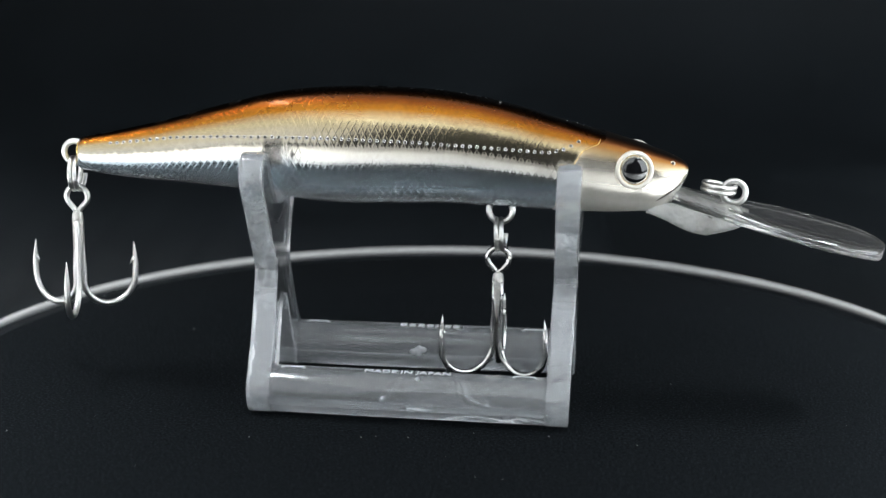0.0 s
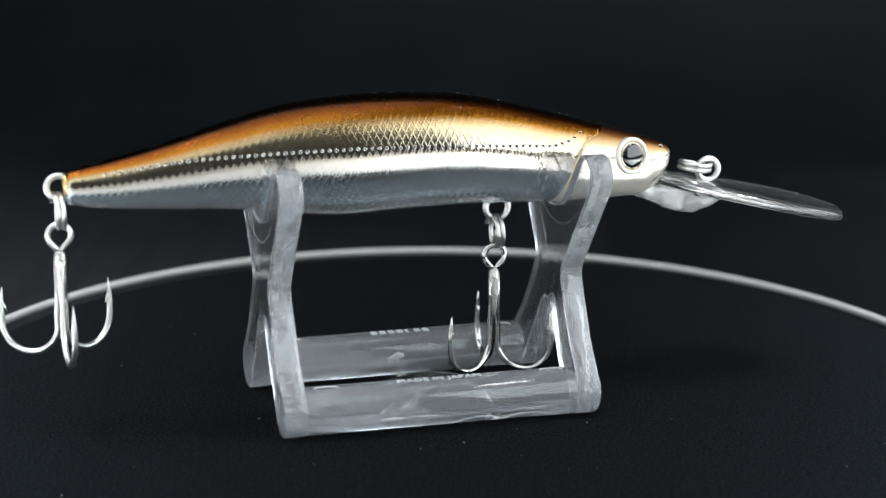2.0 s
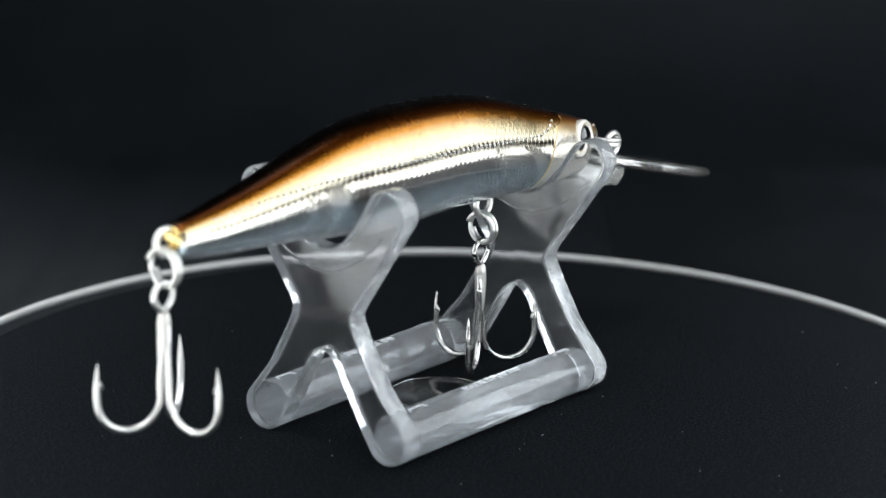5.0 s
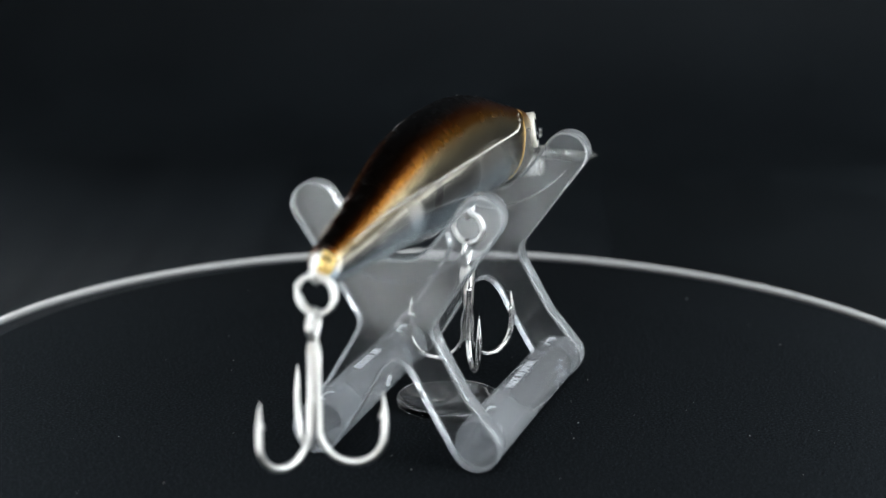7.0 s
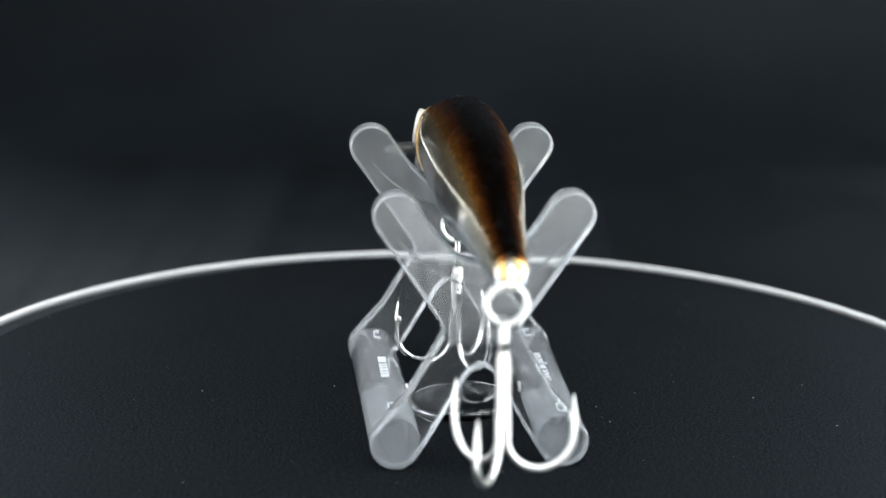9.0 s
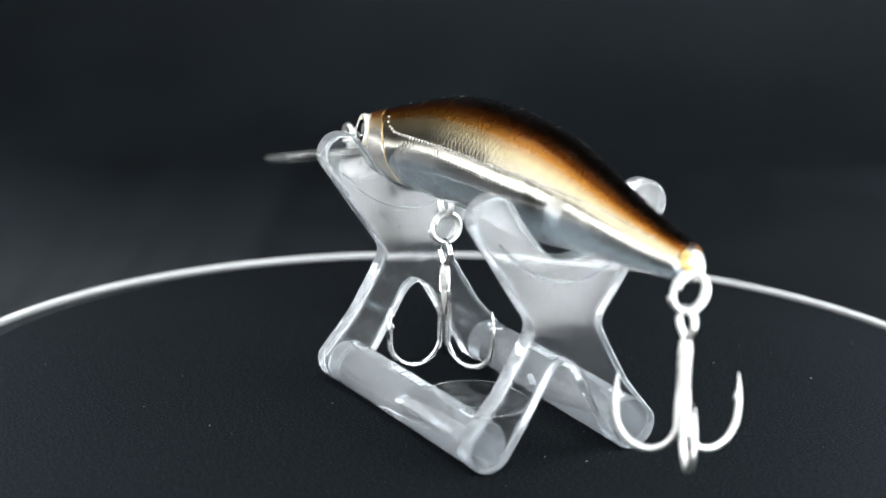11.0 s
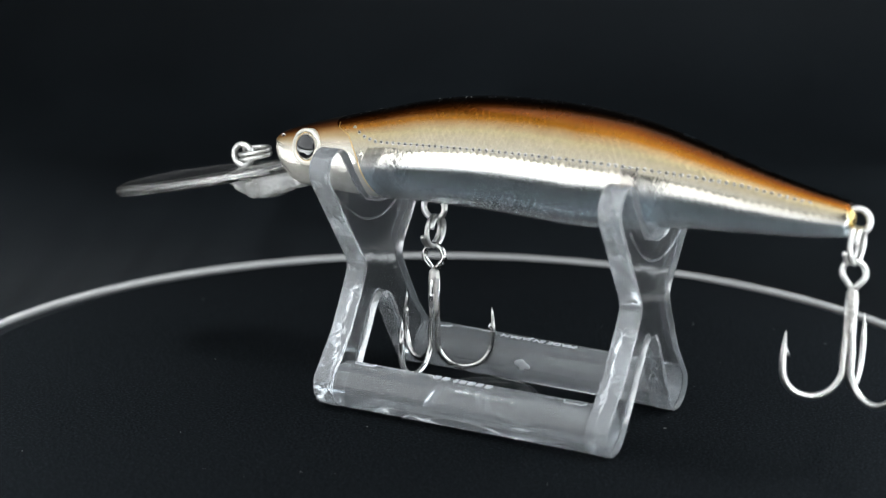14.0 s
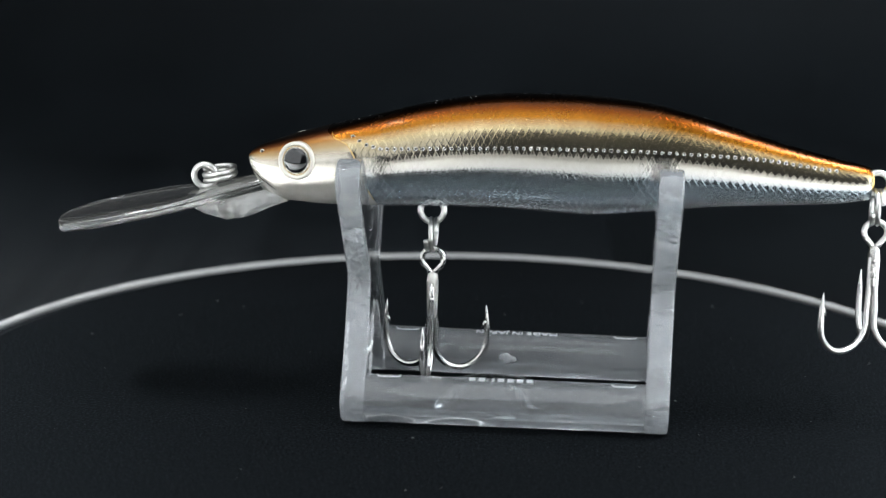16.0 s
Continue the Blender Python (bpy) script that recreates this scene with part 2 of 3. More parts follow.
def slab(name, size, centre, mat):
    bm = bmesh.new()
    bmesh.ops.create_cube(bm, size=1)
    for v in bm.verts:
        v.co = Vector((v.co.x * size[0], v.co.y * size[1], v.co.z * size[2])) + Vector(centre)
    bmesh.ops.bevel(bm, geom=bm.edges[:], offset=0.002, segments=2, affect="EDGES")
    ob = part(name, bm, mat, smooth=False)
    return tagged(ob, kind="structure")


# ---- setting ----
tagged(slab("desk", (1.6, 1.3, 0.03), (0, -0.20, -0.0362), desk_paint), "pale desk top under the turntable", "desk")


def backdrop_sheet():
    """Black cloth that lies on the desk behind the turntable and sweeps up into a wall."""
    bm = bmesh.new()
    prof = [(-0.05, -0.0195)] + [(0.26, -0.0195)]
    prof += [(0.26 + 0.12 * math.sin(radians(a)), 0.1005 - 0.12 * math.cos(radians(a))) for a in range(10, 91, 10)]
    prof += [(0.38, 0.9)]
    xs = [-0.26 + 0.52 * i / 40 for i in range(41)]
    # the cloth's sides fall back behind the middle, shaped to catch the side softboxes
    top = [[bm.verts.new((x, y + 1.7 * x * x * max(0, min(1, (y + 0.02) / 0.3)), z + 0.0012 * math.sin(17 * x + 9 * y))) for x in xs] for y, z in prof]
    for a, b in zip(top, top[1:]):
        for i in range(40):
            bm.faces.new((a[i], a[i + 1], b[i + 1], b[i]))
    bmesh.ops.solidify(bm, geom=bm.faces[:], thickness=0.001)
    return tagged(part("backdrop", bm, cloth), "black cloth backdrop sweeping up behind the turntable", "backdrop", kind="structure")


backdrop_sheet()
tagged(slab("wall_south", (3.0, 0.05, 2.0), (0, -1.4, 0.7), room_paint), "dark room wall", "wall")
tagged(slab("wall_north", (3.0, 0.05, 2.0), (0, 1.0, 0.7), room_paint), "dark room wall", "wall")
tagged(slab("wall_west", (0.05, 2.5, 2.0), (-1.5, -0.2, 0.7), room_paint), "dark room wall", "wall")
tagged(slab("wall_east", (0.05, 2.5, 2.0), (1.5, -0.2, 0.7), room_paint), "dark room wall", "wall")
tagged(slab("ceiling", (3.1, 2.6, 0.05), (0, -0.2, 1.73), room_paint), "dark room ceiling", "ceiling")
tagged(slab("floor", (3.1, 2.6, 0.05), (0, -0.2, -0.33), room_paint), "dark room floor", "floor")


# ---- turntable ----
def build_turntable():
    top = tagged(new("turntable"), "round black felt-topped turntable with a white raised rim", "turntable")
    bm = lathe([(0, -3), (90.6, -3), (90.6, -0.4), (90.2, 0), (60, 0), (30, 0), (0, 0)], 128)
    part("felt_top", scaled(bm), felt, top, "black felt disc")
    # the rim leans by a third of a degree
    ring = [(x, y, z + 0.7 * y / 95) for x, y, z in loop_path((0, 0, -0.45), 95.0, "z", 160)]
    bm = tube(ring, 0.72, closed=True, sides=14)
    part("rim", scaled(bm), white_plastic, top, "white plastic rim")
    bm = lathe([(0, -20), (88, -19), (90, -18), (94.6, -6), (94.6, -2.6), (91, -2.2), (90.8, -3.2), (0, -3.2)], 96)
    part("base", scaled(bm), dark_plastic, top, "dark plastic base")
    return top


turntable = build_turntable()


def build_lint():
    bm = bmesh.new()
    rnd = random.Random(7)
    for _ in range(70):
        r, a = 92 * math.sqrt(rnd.random()), rnd.random() * 6.283
        x, y, s = r * math.cos(a), r * math.sin(a), rnd.choice((0.04, 0.05, 0.06, 0.11))
        m = Matrix.LocRotScale((x, y, s * 0.4), Euler((rnd.random() * 3, 0, rnd.random() * 6)), (s * rnd.uniform(0.7, 2.2), s, s * 0.6))
        bmesh.ops.create_icosphere(bm, subdivisions=1, radius=1, matrix=m)
    ob = part("lint", scaled(bm), speck, turntable, "pale lint specks")
    return tagged(ob, kind="stuff")


build_lint()


# ---- clear display stand ----
STAND_Y = 1.0


def arc2(c, r, a0, a1, n):
    return [(c[0] + r * math.cos(radians(a0 + (a1 - a0) * i / n)), c[1] + r * math.sin(radians(a0 + (a1 - a0) * i / n))) for i in range(n + 1)]


def plate_outline():
    """Half outline from the cradle's bottom over the arm, waist and foot to the arch, then mirrored."""
    half = [(0.0, 32.75), (1.6, 32.85), (3.2, 33.3), (4.6, 34.3), (5.8, 35.6), (7.0, 37.0), (8.4, 39.0)]
    half += arc2((13.3, 39.9), 3.65, 147, -33, 12)
    half += [(12.0, 31.5), (8.4, 26.2), (6.6, 23.6), (6.1, 22.4), (6.3, 21.2), (7.4, 19.0), (11.5, 11.9)]
    half += arc2((13.1, 4.0), 4.0, 26, -152, 12)
    half += [(6.6, 7.0), (3.6, 12.3), (2.6, 14.2), (1.6, 15.5), (0.7, 16.1), (0.0, 16.25)]
    return half + [(-y, z) for y, z in half[-2:0:-1]]


def letters(name, body, mat, parent, m, size, depth):
    cu = bpy.data.curves.new(name, "FONT")
    cu.body, cu.size, cu.extrude, cu.align_x, cu.align_y, cu.resolution_u = body, size, depth, "CENTER", "CENTER", 2
    tmp = new("tmp_text", cu)
    dg = bpy.context.evaluated_depsgraph_get()
    me = bpy.data.meshes.new_from_object(tmp.evaluated_get(dg))
    bpy.data.objects.remove(tmp)
    me.name = name
    me.materials.clear()
    me.materials.append(mat)
    ob = new(name, me)
    me.transform(m)
    ob.parent = parent
    return ob


def flat_caps(ob):
    """Keep the faces square to x flat, so that only the rounded rims are shaded smooth."""
    for p in ob.data.polygons:
        if abs(p.normal.x) > 0.995:
            p.use_smooth = False


def lean(z, side):
    """The end plates stand closer together at their feet than at their arms."""
    return -side * 0.95 * (1 - min(z, 43) / 43)


def build_stand():
    stand = tagged(new("display_stand"), "clear moulded acrylic lure stand with two crossed end plates", "display stand")
    for x0, x1, wide in ((-35.2, -31.3, 0.985), (15.4, 19.3, 1.04)):
        out = [(y * wide + STAND_Y, z) for y, z in plate_outline()][::-1]
        body = prism(out, x0, x1, 0.45, edge=1)
        for v in body.verts:
            v.co.x += lean(v.co.z, -1 if x0 < 0 else 1)
        plate = part("end_plate", scaled(body), acrylic, stand, "clear X-shaped end plate with a cradle")
        plate.data.materials.append(lit_edge)
        flat_caps(plate)
        xf = x0 + 0.02 if x0 < 0 else x1 - 0.02
        curve = [(xf + lean(29.2 + 0.043 * y * y, -1 if x0 < 0 else 1), STAND_Y + y * wide, 29.2 + 0.043 * y * y) for y in [-13 + 26 * k / 30 for k in range(31)]]
        part("moulded_rib", scaled(tube(curve, [0.05] + [0.22] * 29 + [0.05], sides=8)), acrylic, plate, "curved moulded rib below the cradle")
    for sy in (-1, 1):
        yc = STAND_Y + sy * 13.1
        circle = arc2((yc, 4.0), 3.9, 0, 360, 40)[:-1]
        # a narrow flat along the top carries the lettering
        circle = [(y, min(z, 7.72)) for y, z in circle]
        rod = prism(circle, -30.56, 14.66, 0.25)
        for v in rod.verts:
            v.co.y += sy * (-0.2 + 0.72 * (v.co.x + 31.3) / 46.7)
        bar = part("crossbar", scaled(rod), bar_acrylic, stand, "clear round acrylic bar")
        flat_caps(bar)
        if sy < 0:
            ob = letters("lettering", "MADE IN JAPAN", frosted, bar,
                         pose(-8.1 * MM, yc * MM, 7.76 * MM), 2.0 * MM, 0.06 * MM)
            tagged(ob, "raised moulded lettering")
        else:
            bm = bmesh.new()
            for i in range(7):
                w = 1.0 if i != 4 else 0.4
                outline = [(-12.4 + i * 1.55, -0.65), (-12.4 + i * 1.55 + w, -0.65), (-12.4 + i * 1.55 + w, 0.65), (-12.4 + i * 1.55, 0.65)]
                lo = [bm.verts.new((x, yc + y, 7.7)) for x, y in outline]
                hi = [bm.verts.new((x, yc + y, 7.86)) for x, y in outline]
                bm.faces.new(hi)
                bm.faces.new(lo[::-1])
                for k in range(4):
                    bm.faces.new((lo[k], lo[(k + 1) % 4], hi[(k + 1) % 4], hi[k]))
            part("lettering", scaled(bm), frosted, bar, "raised moulded maker's mark", smooth=False)
        # rough spot left by the mould's gate on the inner side
        blob = bmesh.new()
        for dx, dz, r in ((0, 0, 0.85), (0.9, 0.2, 0.7), (-0.8, -0.15, 0.6), (0.3, 0.5, 0.6), (0.2, -0.5, 0.55)):
            ball = Matrix.LocRotScale((-8.0 - sy * 1.0 + dx, yc - sy * 3.75, 4.3 + dz), None, (r, 0.22, r * 0.8))
            bmesh.ops.create_icosphere(blob, subdivisions=2, radius=1, matrix=ball)
        part("gate_mark", scaled(blob), frosted, bar, "rough pale gate mark")
        for xm in (-27.0, 11.0):
            bm = tube([(xm - 1.9, yc - 0.5, 7.75), (xm - 1.6, yc + 0.45, 7.75), (xm + 1.6, yc + 0.45, 7.75), (xm + 1.9, yc - 0.5, 7.75)], 0.09, sides=6)
            part("mould_mark", scaled(bm), frosted, bar, "small moulded bracket mark")
    return stand


stand = build_stand()


def build_stand_dust():
    """Fine specks that cling to the faces of the end plates."""
    bm = bmesh.new()
    rnd = random.Random(11)
    for face, side in ((-35.2, -1), (-31.3, -1), (15.4, 1), (19.3, 1)):
        for _ in range(26):
            z = rnd.uniform(13, 38)
            half = 5.0 + 0.28 * abs(z - 22)
            y = STAND_Y + rnd.uniform(-half, half)
            if z < 17 and abs(y - STAND_Y) < 4:
                continue
            if z > 31 and abs(y - STAND_Y) < 8:
                continue
            r = rnd.choice((0.04, 0.05, 0.05, 0.09))
            x = face + lean(z, side)
            bmesh.ops.create_icosphere(bm, subdivisions=1, radius=1, matrix=Matrix.LocRotScale((x, y, z), None, (r * 0.6, r, r * rnd.uniform(0.8, 2.5))))
    return tagged(part("plate_dust", scaled(bm), speck, stand, "pale dust specks"), kind="stuff")


build_stand_dust()


def build_pad():
    bm = lathe([(0, 0.02), (8.4, 0.02), (8.8, 0.3), (8.8, 1.3), (8.5, 1.7), (8.1, 1.8), (7.4, 1.5), (0, 1.4)], 72)
    for v in bm.verts:
        v.co += Vector((-5.0, STAND_Y, 0))
    return tagged(part("clear_disc", scaled(bm), disc_clear), "flat clear plastic disc lying between the stand's bars", "plastic disc")


pad = build_pad()

# ---- fishing lure ----
LURE_Y = 0.9
# length, top, bottom, half width in mm
SECTIONS = [(-65.4, 41.8, 37.2, 1.9), (-64.9, 42.3, 36.8, 2.35), (-59, 43.6, 36.0, 3.0), (-50, 45.9, 35.4, 3.9), (-40, 48.9, 34.8, 5.0),
            (-31, 51.2, 33.7, 5.9), (-21.5, 52.3, 32.8, 6.6), (-12, 52.5, 33.1, 6.8), (-2.7, 52.0, 33.4, 6.8), (6.5, 50.4, 33.2, 6.5),
            (16, 47.9, 33.0, 6.1), (23, 46.0, 33.1, 5.7), (28, 44.6, 33.4, 5.0), (31, 43.6, 33.6, 4.4), (33.0, 42.9, 34.9, 3.7),
            (34.6, 42.2, 36.8, 2.9), (35.6, 41.5, 38.7, 1.9), (36.1, 40.9, 39.8, 0.9)]


def power(x):
    """Roundness of a cross-section: oval along the flanks, squarer at the head."""
    t = min(1.0, max(0.0, (x - 12) / 14))
    return 2.06 + 0.6 * t * t * (3 - 2 * t)


def section(x):
    xs = [s[0] for s in SECTIONS]
    out = []
    i = max(0, min(len(xs) - 2, int(np.searchsorted(xs, x, side="right")) - 1))
    t = min(1.0, max(0.0, (x - xs[i]) / (xs[i + 1] - xs[i])))
    for k in (1, 2, 3):
        p1, p2 = SECTIONS[i][k], SECTIONS[i + 1][k]
        def slope(j):
            if j <= 0 or j >= len(xs) - 1:
                j0, j1 = max(0, min(j, len(xs) - 2)), max(1, min(j + 1, len(xs) - 1))
            else:
                j0, j1 = j - 1, j + 1
            return (SECTIONS[j1][k] - SECTIONS[j0][k]) / (xs[j1] - xs[j0])
        d = xs[i + 1] - xs[i]
        m1, m2 = slope(i) * d, slope(i + 1) * d
        out.append((2 * t ** 3 - 3 * t * t + 1) * p1 + (t ** 3 - 2 * t * t + t) * m1 + (3 * t * t - 2 * t ** 3) * p2 + (t ** 3 - t * t) * m2)
    return out


def gill_edge(v):
    return float(np.interp(v, [0, 0.24, 0.33, 0.5, 0.75, 1.0], [22.5, 21.5, 19.1, 17.0, 15.0, 13.5]))


def skin_point(x, v, side):
    """A point of the body: v 0 at the spine to 1 at the belly, side -1 or 1."""
    zt, zb, a = section(x)
    zc, b = (zt + zb) / 2, (zt - zb) / 2
    f = math.pi * v
    c, s = math.cos(f), math.sin(f)
    grow = 0.16 / (1 + math.exp(min(50, -(x - gill_edge(v)) / 0.12))) if x < 30 else 0.16 * max(0, (36.1 - x) / 6.1)
    y = math.copysign(abs(s) ** (2 / power(x)), s) * (a + grow)
    z = zc + math.copysign(abs(c) ** (2 / power(x)), c) * b
    return Vector((x, LURE_Y + side * y, z))


def flank_v(x, z):
    zt, zb, a = section(x)
    q = max(-1, min(1, (z - (zt + zb) / 2) / ((zt - zb) / 2)))
    return math.acos(math.copysign(abs(q) ** (power(x) / 2), q)) / math.pi


def build_body(lure):
    bm = bmesh.new()
    layer = bm.loops.layers.uv.new("skin")
    xs = list(np.linspace(-65.4, -62, 14)) + list(np.linspace(-61.5, 11, 130)) + list(np.linspace(11.25, 24, 52)) + list(np.linspace(24.4, 34, 34)) + list(np.linspace(34.15, 36.1, 16))
    half = 40
    rings, coords = [], {}
    for x in xs:
        ring = []
        for k in range(2 * half):
            v, side = (k / half, 1) if k <= half else ((2 * half - k) / half, -1)
            p = bm.verts.new(skin_point(x, v, side))
            coords[p] = (x / 100 + 0.7, v)
            ring.append(p)
        rings.append(ring)
    faces = []
    for r, s in zip(rings, rings[1:]):
        for k in range(2 * half):
            faces.append(bm.faces.new((r[k], r[(k + 1) % (2 * half)], s[(k + 1) % (2 * half)], s[k])))
    faces.append(bm.faces.new(rings[0]))
    faces.append(bm.faces.new(rings[-1]))
    for f in bm.faces:
        for l in f.loops:
            l[layer].uv = coords[l.vert]
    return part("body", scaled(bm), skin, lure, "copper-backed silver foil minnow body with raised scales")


def build_eye(lure, side):
    x, z = 27.4, 41.1
    p = skin_point(x, flank_v(x, z), side) - Vector((0, side * 0.1, 0))
    turn = Vector((0.2, side, 0.16)).to_track_quat("Z", "Y").to_matrix().to_4x4()
    m = Matrix.Translation(p) @ turn

    def put(name, prof, mat, parent, label):
        bm = lathe([(r * 1.05, h) for r, h in prof], 40)
        bm.transform(m)
        return part(name, scaled(bm), mat, parent, label)

    eye = put("eye", [(0, -1.2), (2.95, -1.2), (3.0, -0.1), (2.97, 0.2), (2.85, 0.38), (2.6, 0.46), (2.38, 0.38), (2.28, 0.05), (0, 0.05)], socket_pearl, lure, "moulded eye with a pearl ring")
    put("socket_line", [(2.22, 0.06), (2.36, 0.06), (2.36, 0.14), (2.22, 0.14), (2.22, 0.06)], gill_bronze, eye, "thin gold line inside the ring")
    put("iris", [(0, 0.07), (2.2, 0.07), (2.2, 0.16), (2.1, 0.24), (1.98, 0.28), (0, 0.29)], iris_foil, eye, "silver foil iris")
    dome = [(1.98 * math.cos(radians(a)), 0.26 + 0.62 * math.sin(radians(a))) for a in range(0, 90, 9)]
    put("pupil", [(0, 0.2), (1.98, 0.2)] + dome + [(0, 0.88)], pupil_black, eye, "glossy black pupil")


def build_mouth(lure, side):
    """The line of the mouth, from under the snout back to the chin."""
    path = []
    for k in range(16):
        x = 35.6 - 4.6 * k / 15
        z = 39.3 - 3.4 * (k / 15) ** 0.8
        path.append(skin_point(x, flank_v(x, z), side))
    part("mouth_line", scaled(tube(path, [0.03] + [0.13] * 11 + [0.11, 0.09, 0.06, 0.03], sides=7)), pore_dark, lure, "dark groove of the mouth")


def build_gill(lure, side):
    path = []
    for k in range(30):
        v = 0.16 + 0.62 * k / 29
        p = skin_point(gill_edge(v) - 0.05, v, side)
        path.append((p.x, p.y + side * 0.02, p.z))
    rad = [0.04] + [0.08] * 20 + [0.08 - 0.006 * k for k in range(9)]
    part("gill_edge", scaled(tube(path, rad, sides=8)), gill_bronze, lure, "thin gold gill cover edge")


def build_lateral_line(lure, side):
    bm = bmesh.new()
    knots_x = [-59.1, -48.5, -39.6, -30.6, -21.6, -7.9, 1.3, 13.4, 16.2, 18.4]
    knots_z = [41.9, 43.5, 44.2, 44.6, 44.8, 44.7, 44.3, 43.6, 44.2, 45.4]
    x = -59.5
    while x < 18.6:
        z = float(np.interp(x, knots_x, knots_z))
        p = skin_point(x, flank_v(x, z), side)
        ring = loop_path((p.x, p.y + side * 0.04, p.z), 0.25, "y", 10)
        tube(ring, 0.075, bm, closed=True, sides=5)
        x += 1.16
    ob = tagged(part("lateral_line", scaled(bm), dot_dark, lure, "row of tiny raised ring dots"), kind="stuff")
    pores = bmesh.new()
    for k in range(68):
        x = -59.5 + 1.16 * k
        p = skin_point(x, flank_v(x, float(np.interp(x, knots_x, knots_z))), side)
        bmesh.ops.create_icosphere(pores, subdivisions=1, radius=1, matrix=Matrix.LocRotScale(p, None, (0.21, 0.08, 0.21)))
    tagged(part("pore_row", scaled(pores), pore_dark, ob, "dark pore in each dot"), kind="stuff")
    return ob


def lip_point(s, w):
    """s mm along the lip from the chin, w mm across."""
    a = radians(-13.6)
    dish = 0.006 * w * w + 0.0009 * (s - 18) ** 2
    return Vector((32.5 + s * math.cos(a) - dish * math.sin(a), LURE_Y + w, 36.3 + s * math.sin(a) + dish * math.cos(a)))


def build_lip(lure):
    stations = [(0, 3.4), (3, 3.7), (7, 4.6), (11, 6.2), (15, 7.7), (20, 9.1), (25, 9.6), (29, 9.5), (32, 9.0), (34.3, 8.2), (36.0, 6.9), (37.1, 5.0), (37.7, 2.8), (37.9, 0.9)]
    n = 20
    bm = bmesh.new()
    ss = []
    for (s0, w0), (s1, w1) in zip(stations, stations[1:]):
        for k in range(3):
            ss.append((s0 + (s1 - s0) * k / 3, w0 + (w1 - w0) * k / 3))
    ss.append(stations[-1])
    ss = [(s * 0.967, w) for s, w in ss]
    rings = []
    for s, w in ss:
        ring = []
        up = [(-1 + 2 * i / n) for i in range(n + 1)]
        for q in up:
            th = 1.2 * (1 - abs(q) ** 6) ** 0.5 if abs(q) < 1 else 0.0
            ring.append(bm.verts.new(lip_point(s, q * w) + Vector((0.19 * th, 0, 0.98 * th))))
        for q in up[::-1][1:-1]:
            th = 1.1 * (1 - abs(q) ** 6) ** 0.5
            ring.append(bm.verts.new(lip_point(s, q * w) - Vector((0.19 * th, 0, 0.98 * th))))
        rings.append(ring)
    m = len(rings[0])
    for r, s in zip(rings, rings[1:]):
        for k in range(m):
            bm.faces.new((r[k], r[(k + 1) % m], s[(k + 1) % m], s[k]))
    bm.faces.new(rings[0])
    bm.faces.new(rings[-1])
    lip = part("diving_lip", scaled(bm), poly, lure, "long clear polycarbonate diving lip")
    # thick moulded root under the lip
    bm = bmesh.new()
    root = [(29.5, 35.6, 33.3, 3.2), (31, 35.9, 32.8, 3.7), (32.5, 35.6, 32.2, 3.4), (35, 35.2, 30.9, 3.6), (37, 34.6, 30.2, 3.9), (39, 34.0, 30.0, 3.9), (41, 33.4, 30.2, 3.6), (43.5, 32.8, 30.8, 2.9), (45.8, 32.2, 31.7, 1.5)]
    rings = []
    for x, zt, zb, w in root:
        zc, b = (zt + zb) / 2, (zt - zb) / 2
        rings.append([bm.verts.new((x, LURE_Y + w * math.copysign(abs(math.cos(f)) ** 0.6, math.cos(f)), zc + b * math.copysign(abs(math.sin(f)) ** 0.6, math.sin(f))))
                      for f in [2 * math.pi * k / 20 + 0.01 for k in range(20)]])
    for r, s in zip(rings, rings[1:]):
        for k in range(20):
            bm.faces.new((r[k], r[(k + 1) % 20], s[(k + 1) % 20], s[k]))
    bm.faces.new(rings[0])
    bm.faces.new(rings[-1])
    part("lip_root", scaled(bm), root_clear, lip, "clear moulded lip root")
    for side in (-1, 1):
        bm = lathe([(0, -0.4), (1.5, -0.4), (1.7, 0.1), (1.4, 0.5), (0.7, 0.35), (0, 0.3)], 24)
        bm.transform(Matrix.Translation((39.3, LURE_Y + side * 3.85, 32.1)) @ Vector((0, side, 0)).to_track_quat("Z", "Y").to_matrix().to_4x4())
        part("pin_boss", scaled(bm), poly, lip, "round clear boss")


def split_ring(parent, centre, r, axis, tilt=None):
    bm = tube(loop_path(centre, r, axis, 76, 20, 20 + 690, coil=0.86), 0.42, sides=9)
    if tilt:
        bmesh.ops.rotate(bm, verts=bm.verts, cent=centre, matrix=Euler([radians(a) for a in tilt]).to_matrix())
    return part("split_ring", scaled(bm), tinned, parent, "steel split ring of two coils")


def hook_path(foot, ang):
    """A prong in the plane through the shank: down the shank, round the bend, up to the point."""
    d = Vector((math.cos(radians(ang)), math.sin(radians(ang)), 0))
    pts = [(0.55, 15.5), (0.55, 12.5), (0.58, 9.5), (0.8, 6.8)]
    for a in range(188, 361, 12):
        pts.append((5.35 + 4.65 * math.cos(radians(a)), 4.75 + 4.6 * math.sin(radians(a)) * (1.0 if a > 180 else 1)))
    pts += [(10.05, 5.8), (10.06, 6.8), (10.02, 7.8), (9.92, 9.2), (9.8, 10.7)]
    rad = [0.53] * (len(pts) - 5) + [0.53, 0.5, 0.42, 0.27, 0.03]
    return [Vector(foot) + d * r + Vector((0, 0, z)) for r, z in pts], rad, d


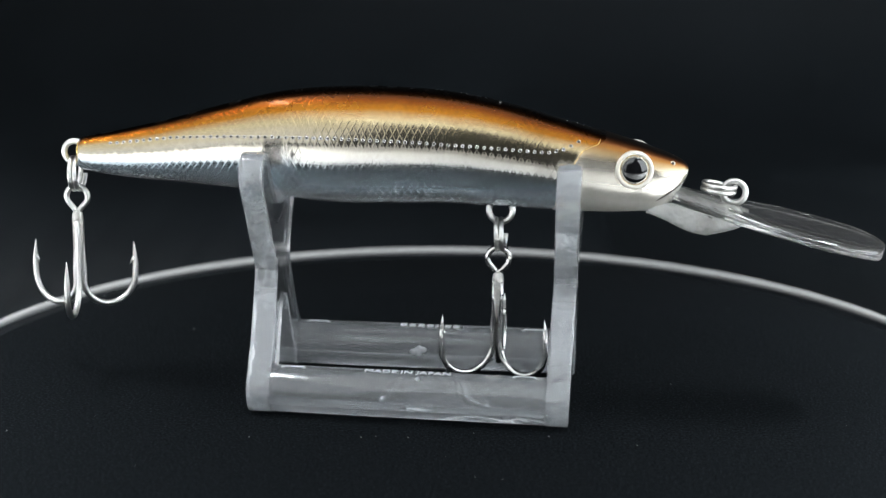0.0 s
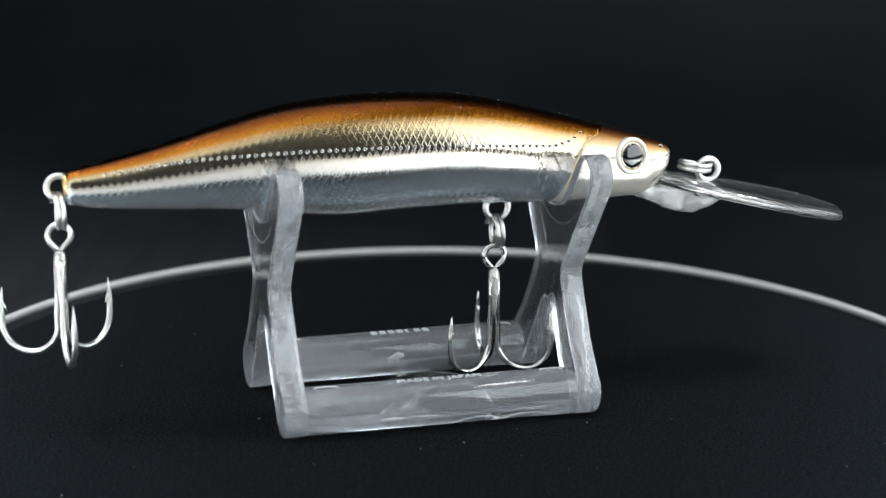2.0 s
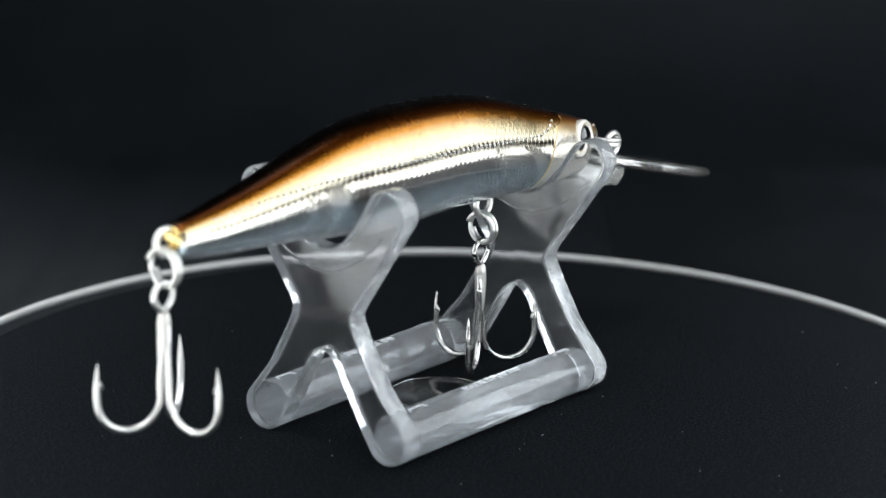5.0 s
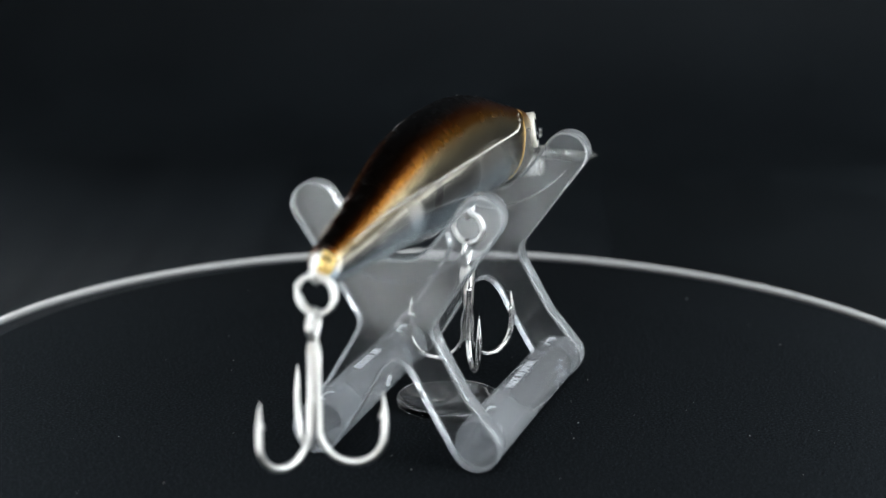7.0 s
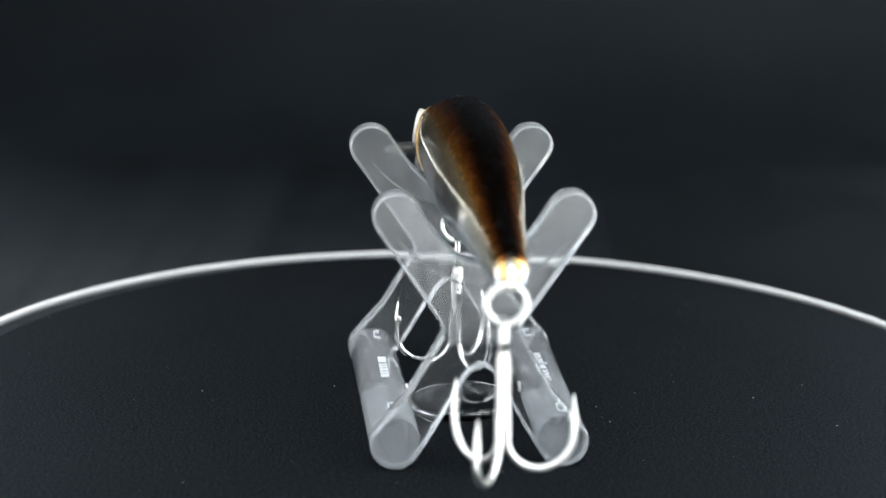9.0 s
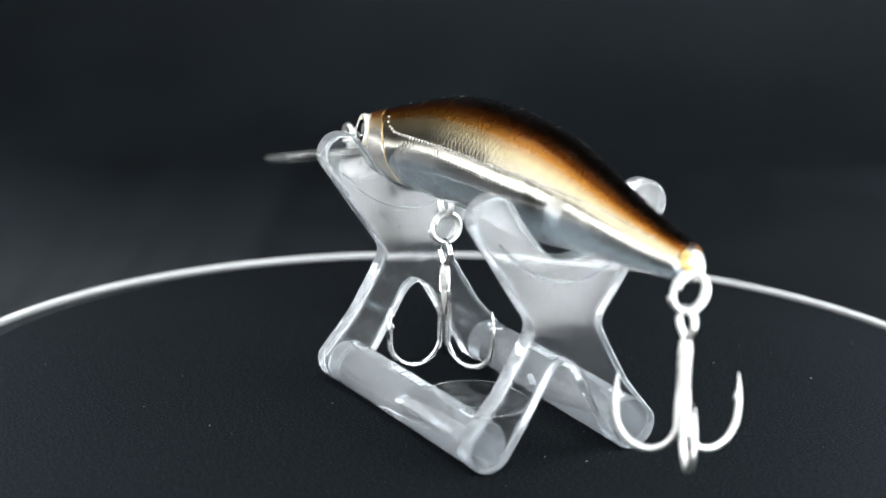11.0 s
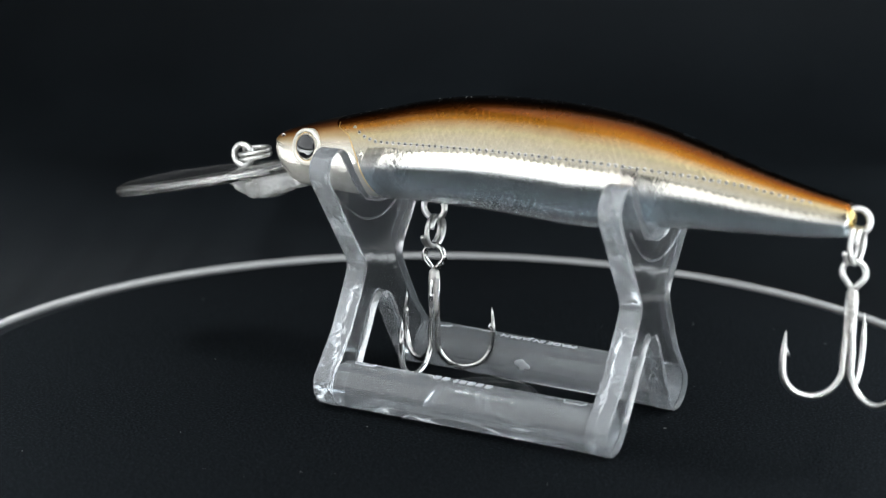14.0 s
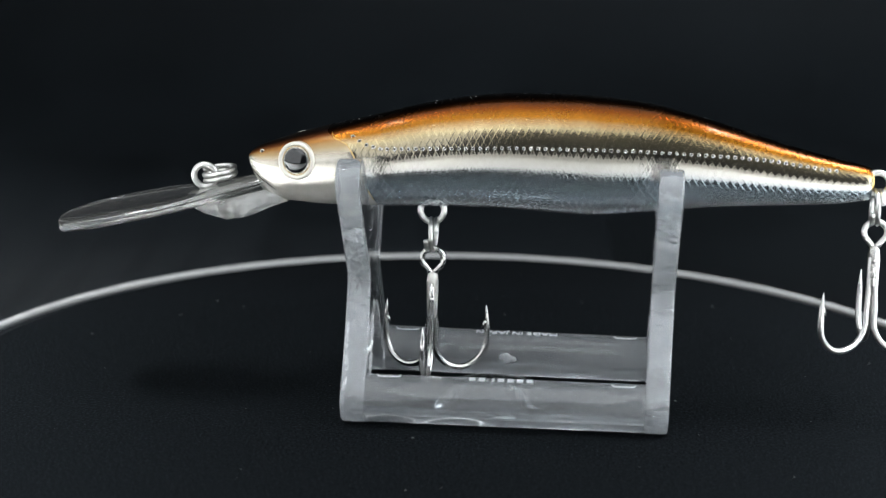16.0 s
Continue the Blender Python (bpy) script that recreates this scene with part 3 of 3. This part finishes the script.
def build_treble(lure, cx, cy, foot_z, angles, tone):
    """Treble hook: eye loop, brazed shank and three barbed prongs; foot_z is the lowest point in mm."""
    foot = (cx, cy, foot_z)
    bm = tube([(cx, cy, foot_z + z) for z in (8.6, 9.2, 10.2, 12.0, 14.0, 15.6, 16.6, 17.3)], [0.35, 0.6, 0.86, 0.95, 0.98, 1.02, 0.9, 0.6])
    shank = part("treble_hook", scaled(bm), solder, lure, "bright nickel treble hook")
    eye = [(cx, cy, foot_z + 16.8), (cx - 0.75, cy, foot_z + 17.7)]
    eye += [(cx + 1.82 * math.sin(radians(a)), cy, foot_z + 19.55 + 1.8 * -math.cos(radians(a))) for a in range(-60, -301, -15)]
    eye += [(cx + 0.75, cy, foot_z + 17.7), (cx, cy, foot_z + 16.8)]
    part("hook_eye", scaled(tube(eye, 0.52, sides=10)), tone, shank, "wire eye of the hook")
    for ang in angles:
        path, rad, d = hook_path(foot, ang)
        bm = tube(path, rad, sides=10)
        base = Vector(foot) + d * 9.8 + Vector((0, 0, 7.9))
        tip = Vector(foot) + d * 9.05 + Vector((0, 0, 6.6))
        tube([base, (base + tip) / 2, tip], [0.34, 0.24, 0.03], bm, sides=6)
        part("prong", scaled(bm), tone, shank, "curved barbed hook point")


def build_lure():
    lure = tagged(new("fishing_lure"), "copper and silver minnow lure with clear lip and two treble hooks", "fishing lure")
    build_body(lure)
    for side in (-1, 1):
        build_eye(lure, side)
        build_gill(lure, side)
        build_mouth(lure, side)
        build_lateral_line(lure, side)
        p = skin_point(33.5, 0.24, side)
        bm = tube(loop_path((p.x, p.y, p.z), 0.3, "y", 14), 0.1, closed=True, sides=6)
        nostril = part("nostril", scaled(bm), socket_pearl, lure, "tiny raised nostril")
        bm = bmesh.new()
        bmesh.ops.create_icosphere(bm, subdivisions=2, radius=0.27, matrix=Matrix.Translation(p))
        part("nostril_hole", scaled(bm), pore_dark, nostril, "dark nostril hole")
    bm = bmesh.new()
    rnd = random.Random(3)
    for _ in range(9):
        p = skin_point(rnd.uniform(-8, 20), rnd.uniform(0, 0.06), rnd.choice((-1, 1)))
        r = rnd.uniform(0.03, 0.065)
        bmesh.ops.create_icosphere(bm, subdivisions=1, radius=1, matrix=Matrix.LocRotScale(p + Vector((0, 0, r * 0.6)), None, (r * 1.6, r, r)))
    tagged(part("back_dust", scaled(bm), speck, lure, "a few pale dust specks"), kind="stuff")
    build_lip(lure)
    bm = tube(loop_path((43.7, LURE_Y, 36.9), 1.85, "y", 36), 0.55, closed=True)
    part("line_tie", scaled(bm), tinned, lure, "wire line tie loop on the lip")
    split_ring(lure, (41.2, LURE_Y, 37.5), 2.6, "z", (0, 10, 0))
    bm = tube(loop_path((5.6, LURE_Y, 32.4), 1.95, "y", 36), 0.55, closed=True)
    part("belly_eyelet", scaled(bm), tinned, lure, "steel wire belly eyelet")
    split_ring(lure, (5.55, LURE_Y, 28.3), 2.55, "x")
    build_treble(lure, 5.4, 1.0, 4.6, (207, 327, 87), nickel)
    bm = tube(loop_path((-66.4, LURE_Y + 0.4, 39.6), 1.85, "y", 30, 40, 320), 0.55)
    part("tail_eyelet", scaled(bm), tinned, lure, "steel wire tail eyelet")
    bm = lathe([(0, -0.5), (1.5, -0.5), (1.75, -0.2), (1.75, 0.1), (1.4, 0.35), (0, 0.4)], 32)
    bm.transform(Matrix.Translation((-65.4, LURE_Y, 40.0)) @ Vector((-1, 0, 0)).to_track_quat("Z", "Y").to_matrix().to_4x4())
    part("tail_cap", scaled(bm), gold_wire, lure, "gold-tinted tail end")
    split_ring(lure, (-66.4, 1.6, 35.8), 2.7, "x")
    build_treble(lure, -66.5, 1.9, 12.2, (154, 34, 274), tinned)
    return lure


lure = build_lure()


# ---- movement: the turntable carries stand, disc and lure round ----
def motions():
    turns = [(0, -4.94), (1, 6.6), (2, 18.1), (3, 29.5), (4, 40.9), (5, 51.9), (6, 62.8), (7, 73.8), (8, 84.9), (9, 96.2), (10, 107.6),
             (11, 118.8), (12, 130.0), (13, 141.2), (14, 152.4), (15, 163.8), (16, 175.2)]
    for thing in (turntable, pad, stand, lure):
        walk(thing, [(t, pose(0, 0, 0, 0, 0, a)) for t, a in turns])


motions()
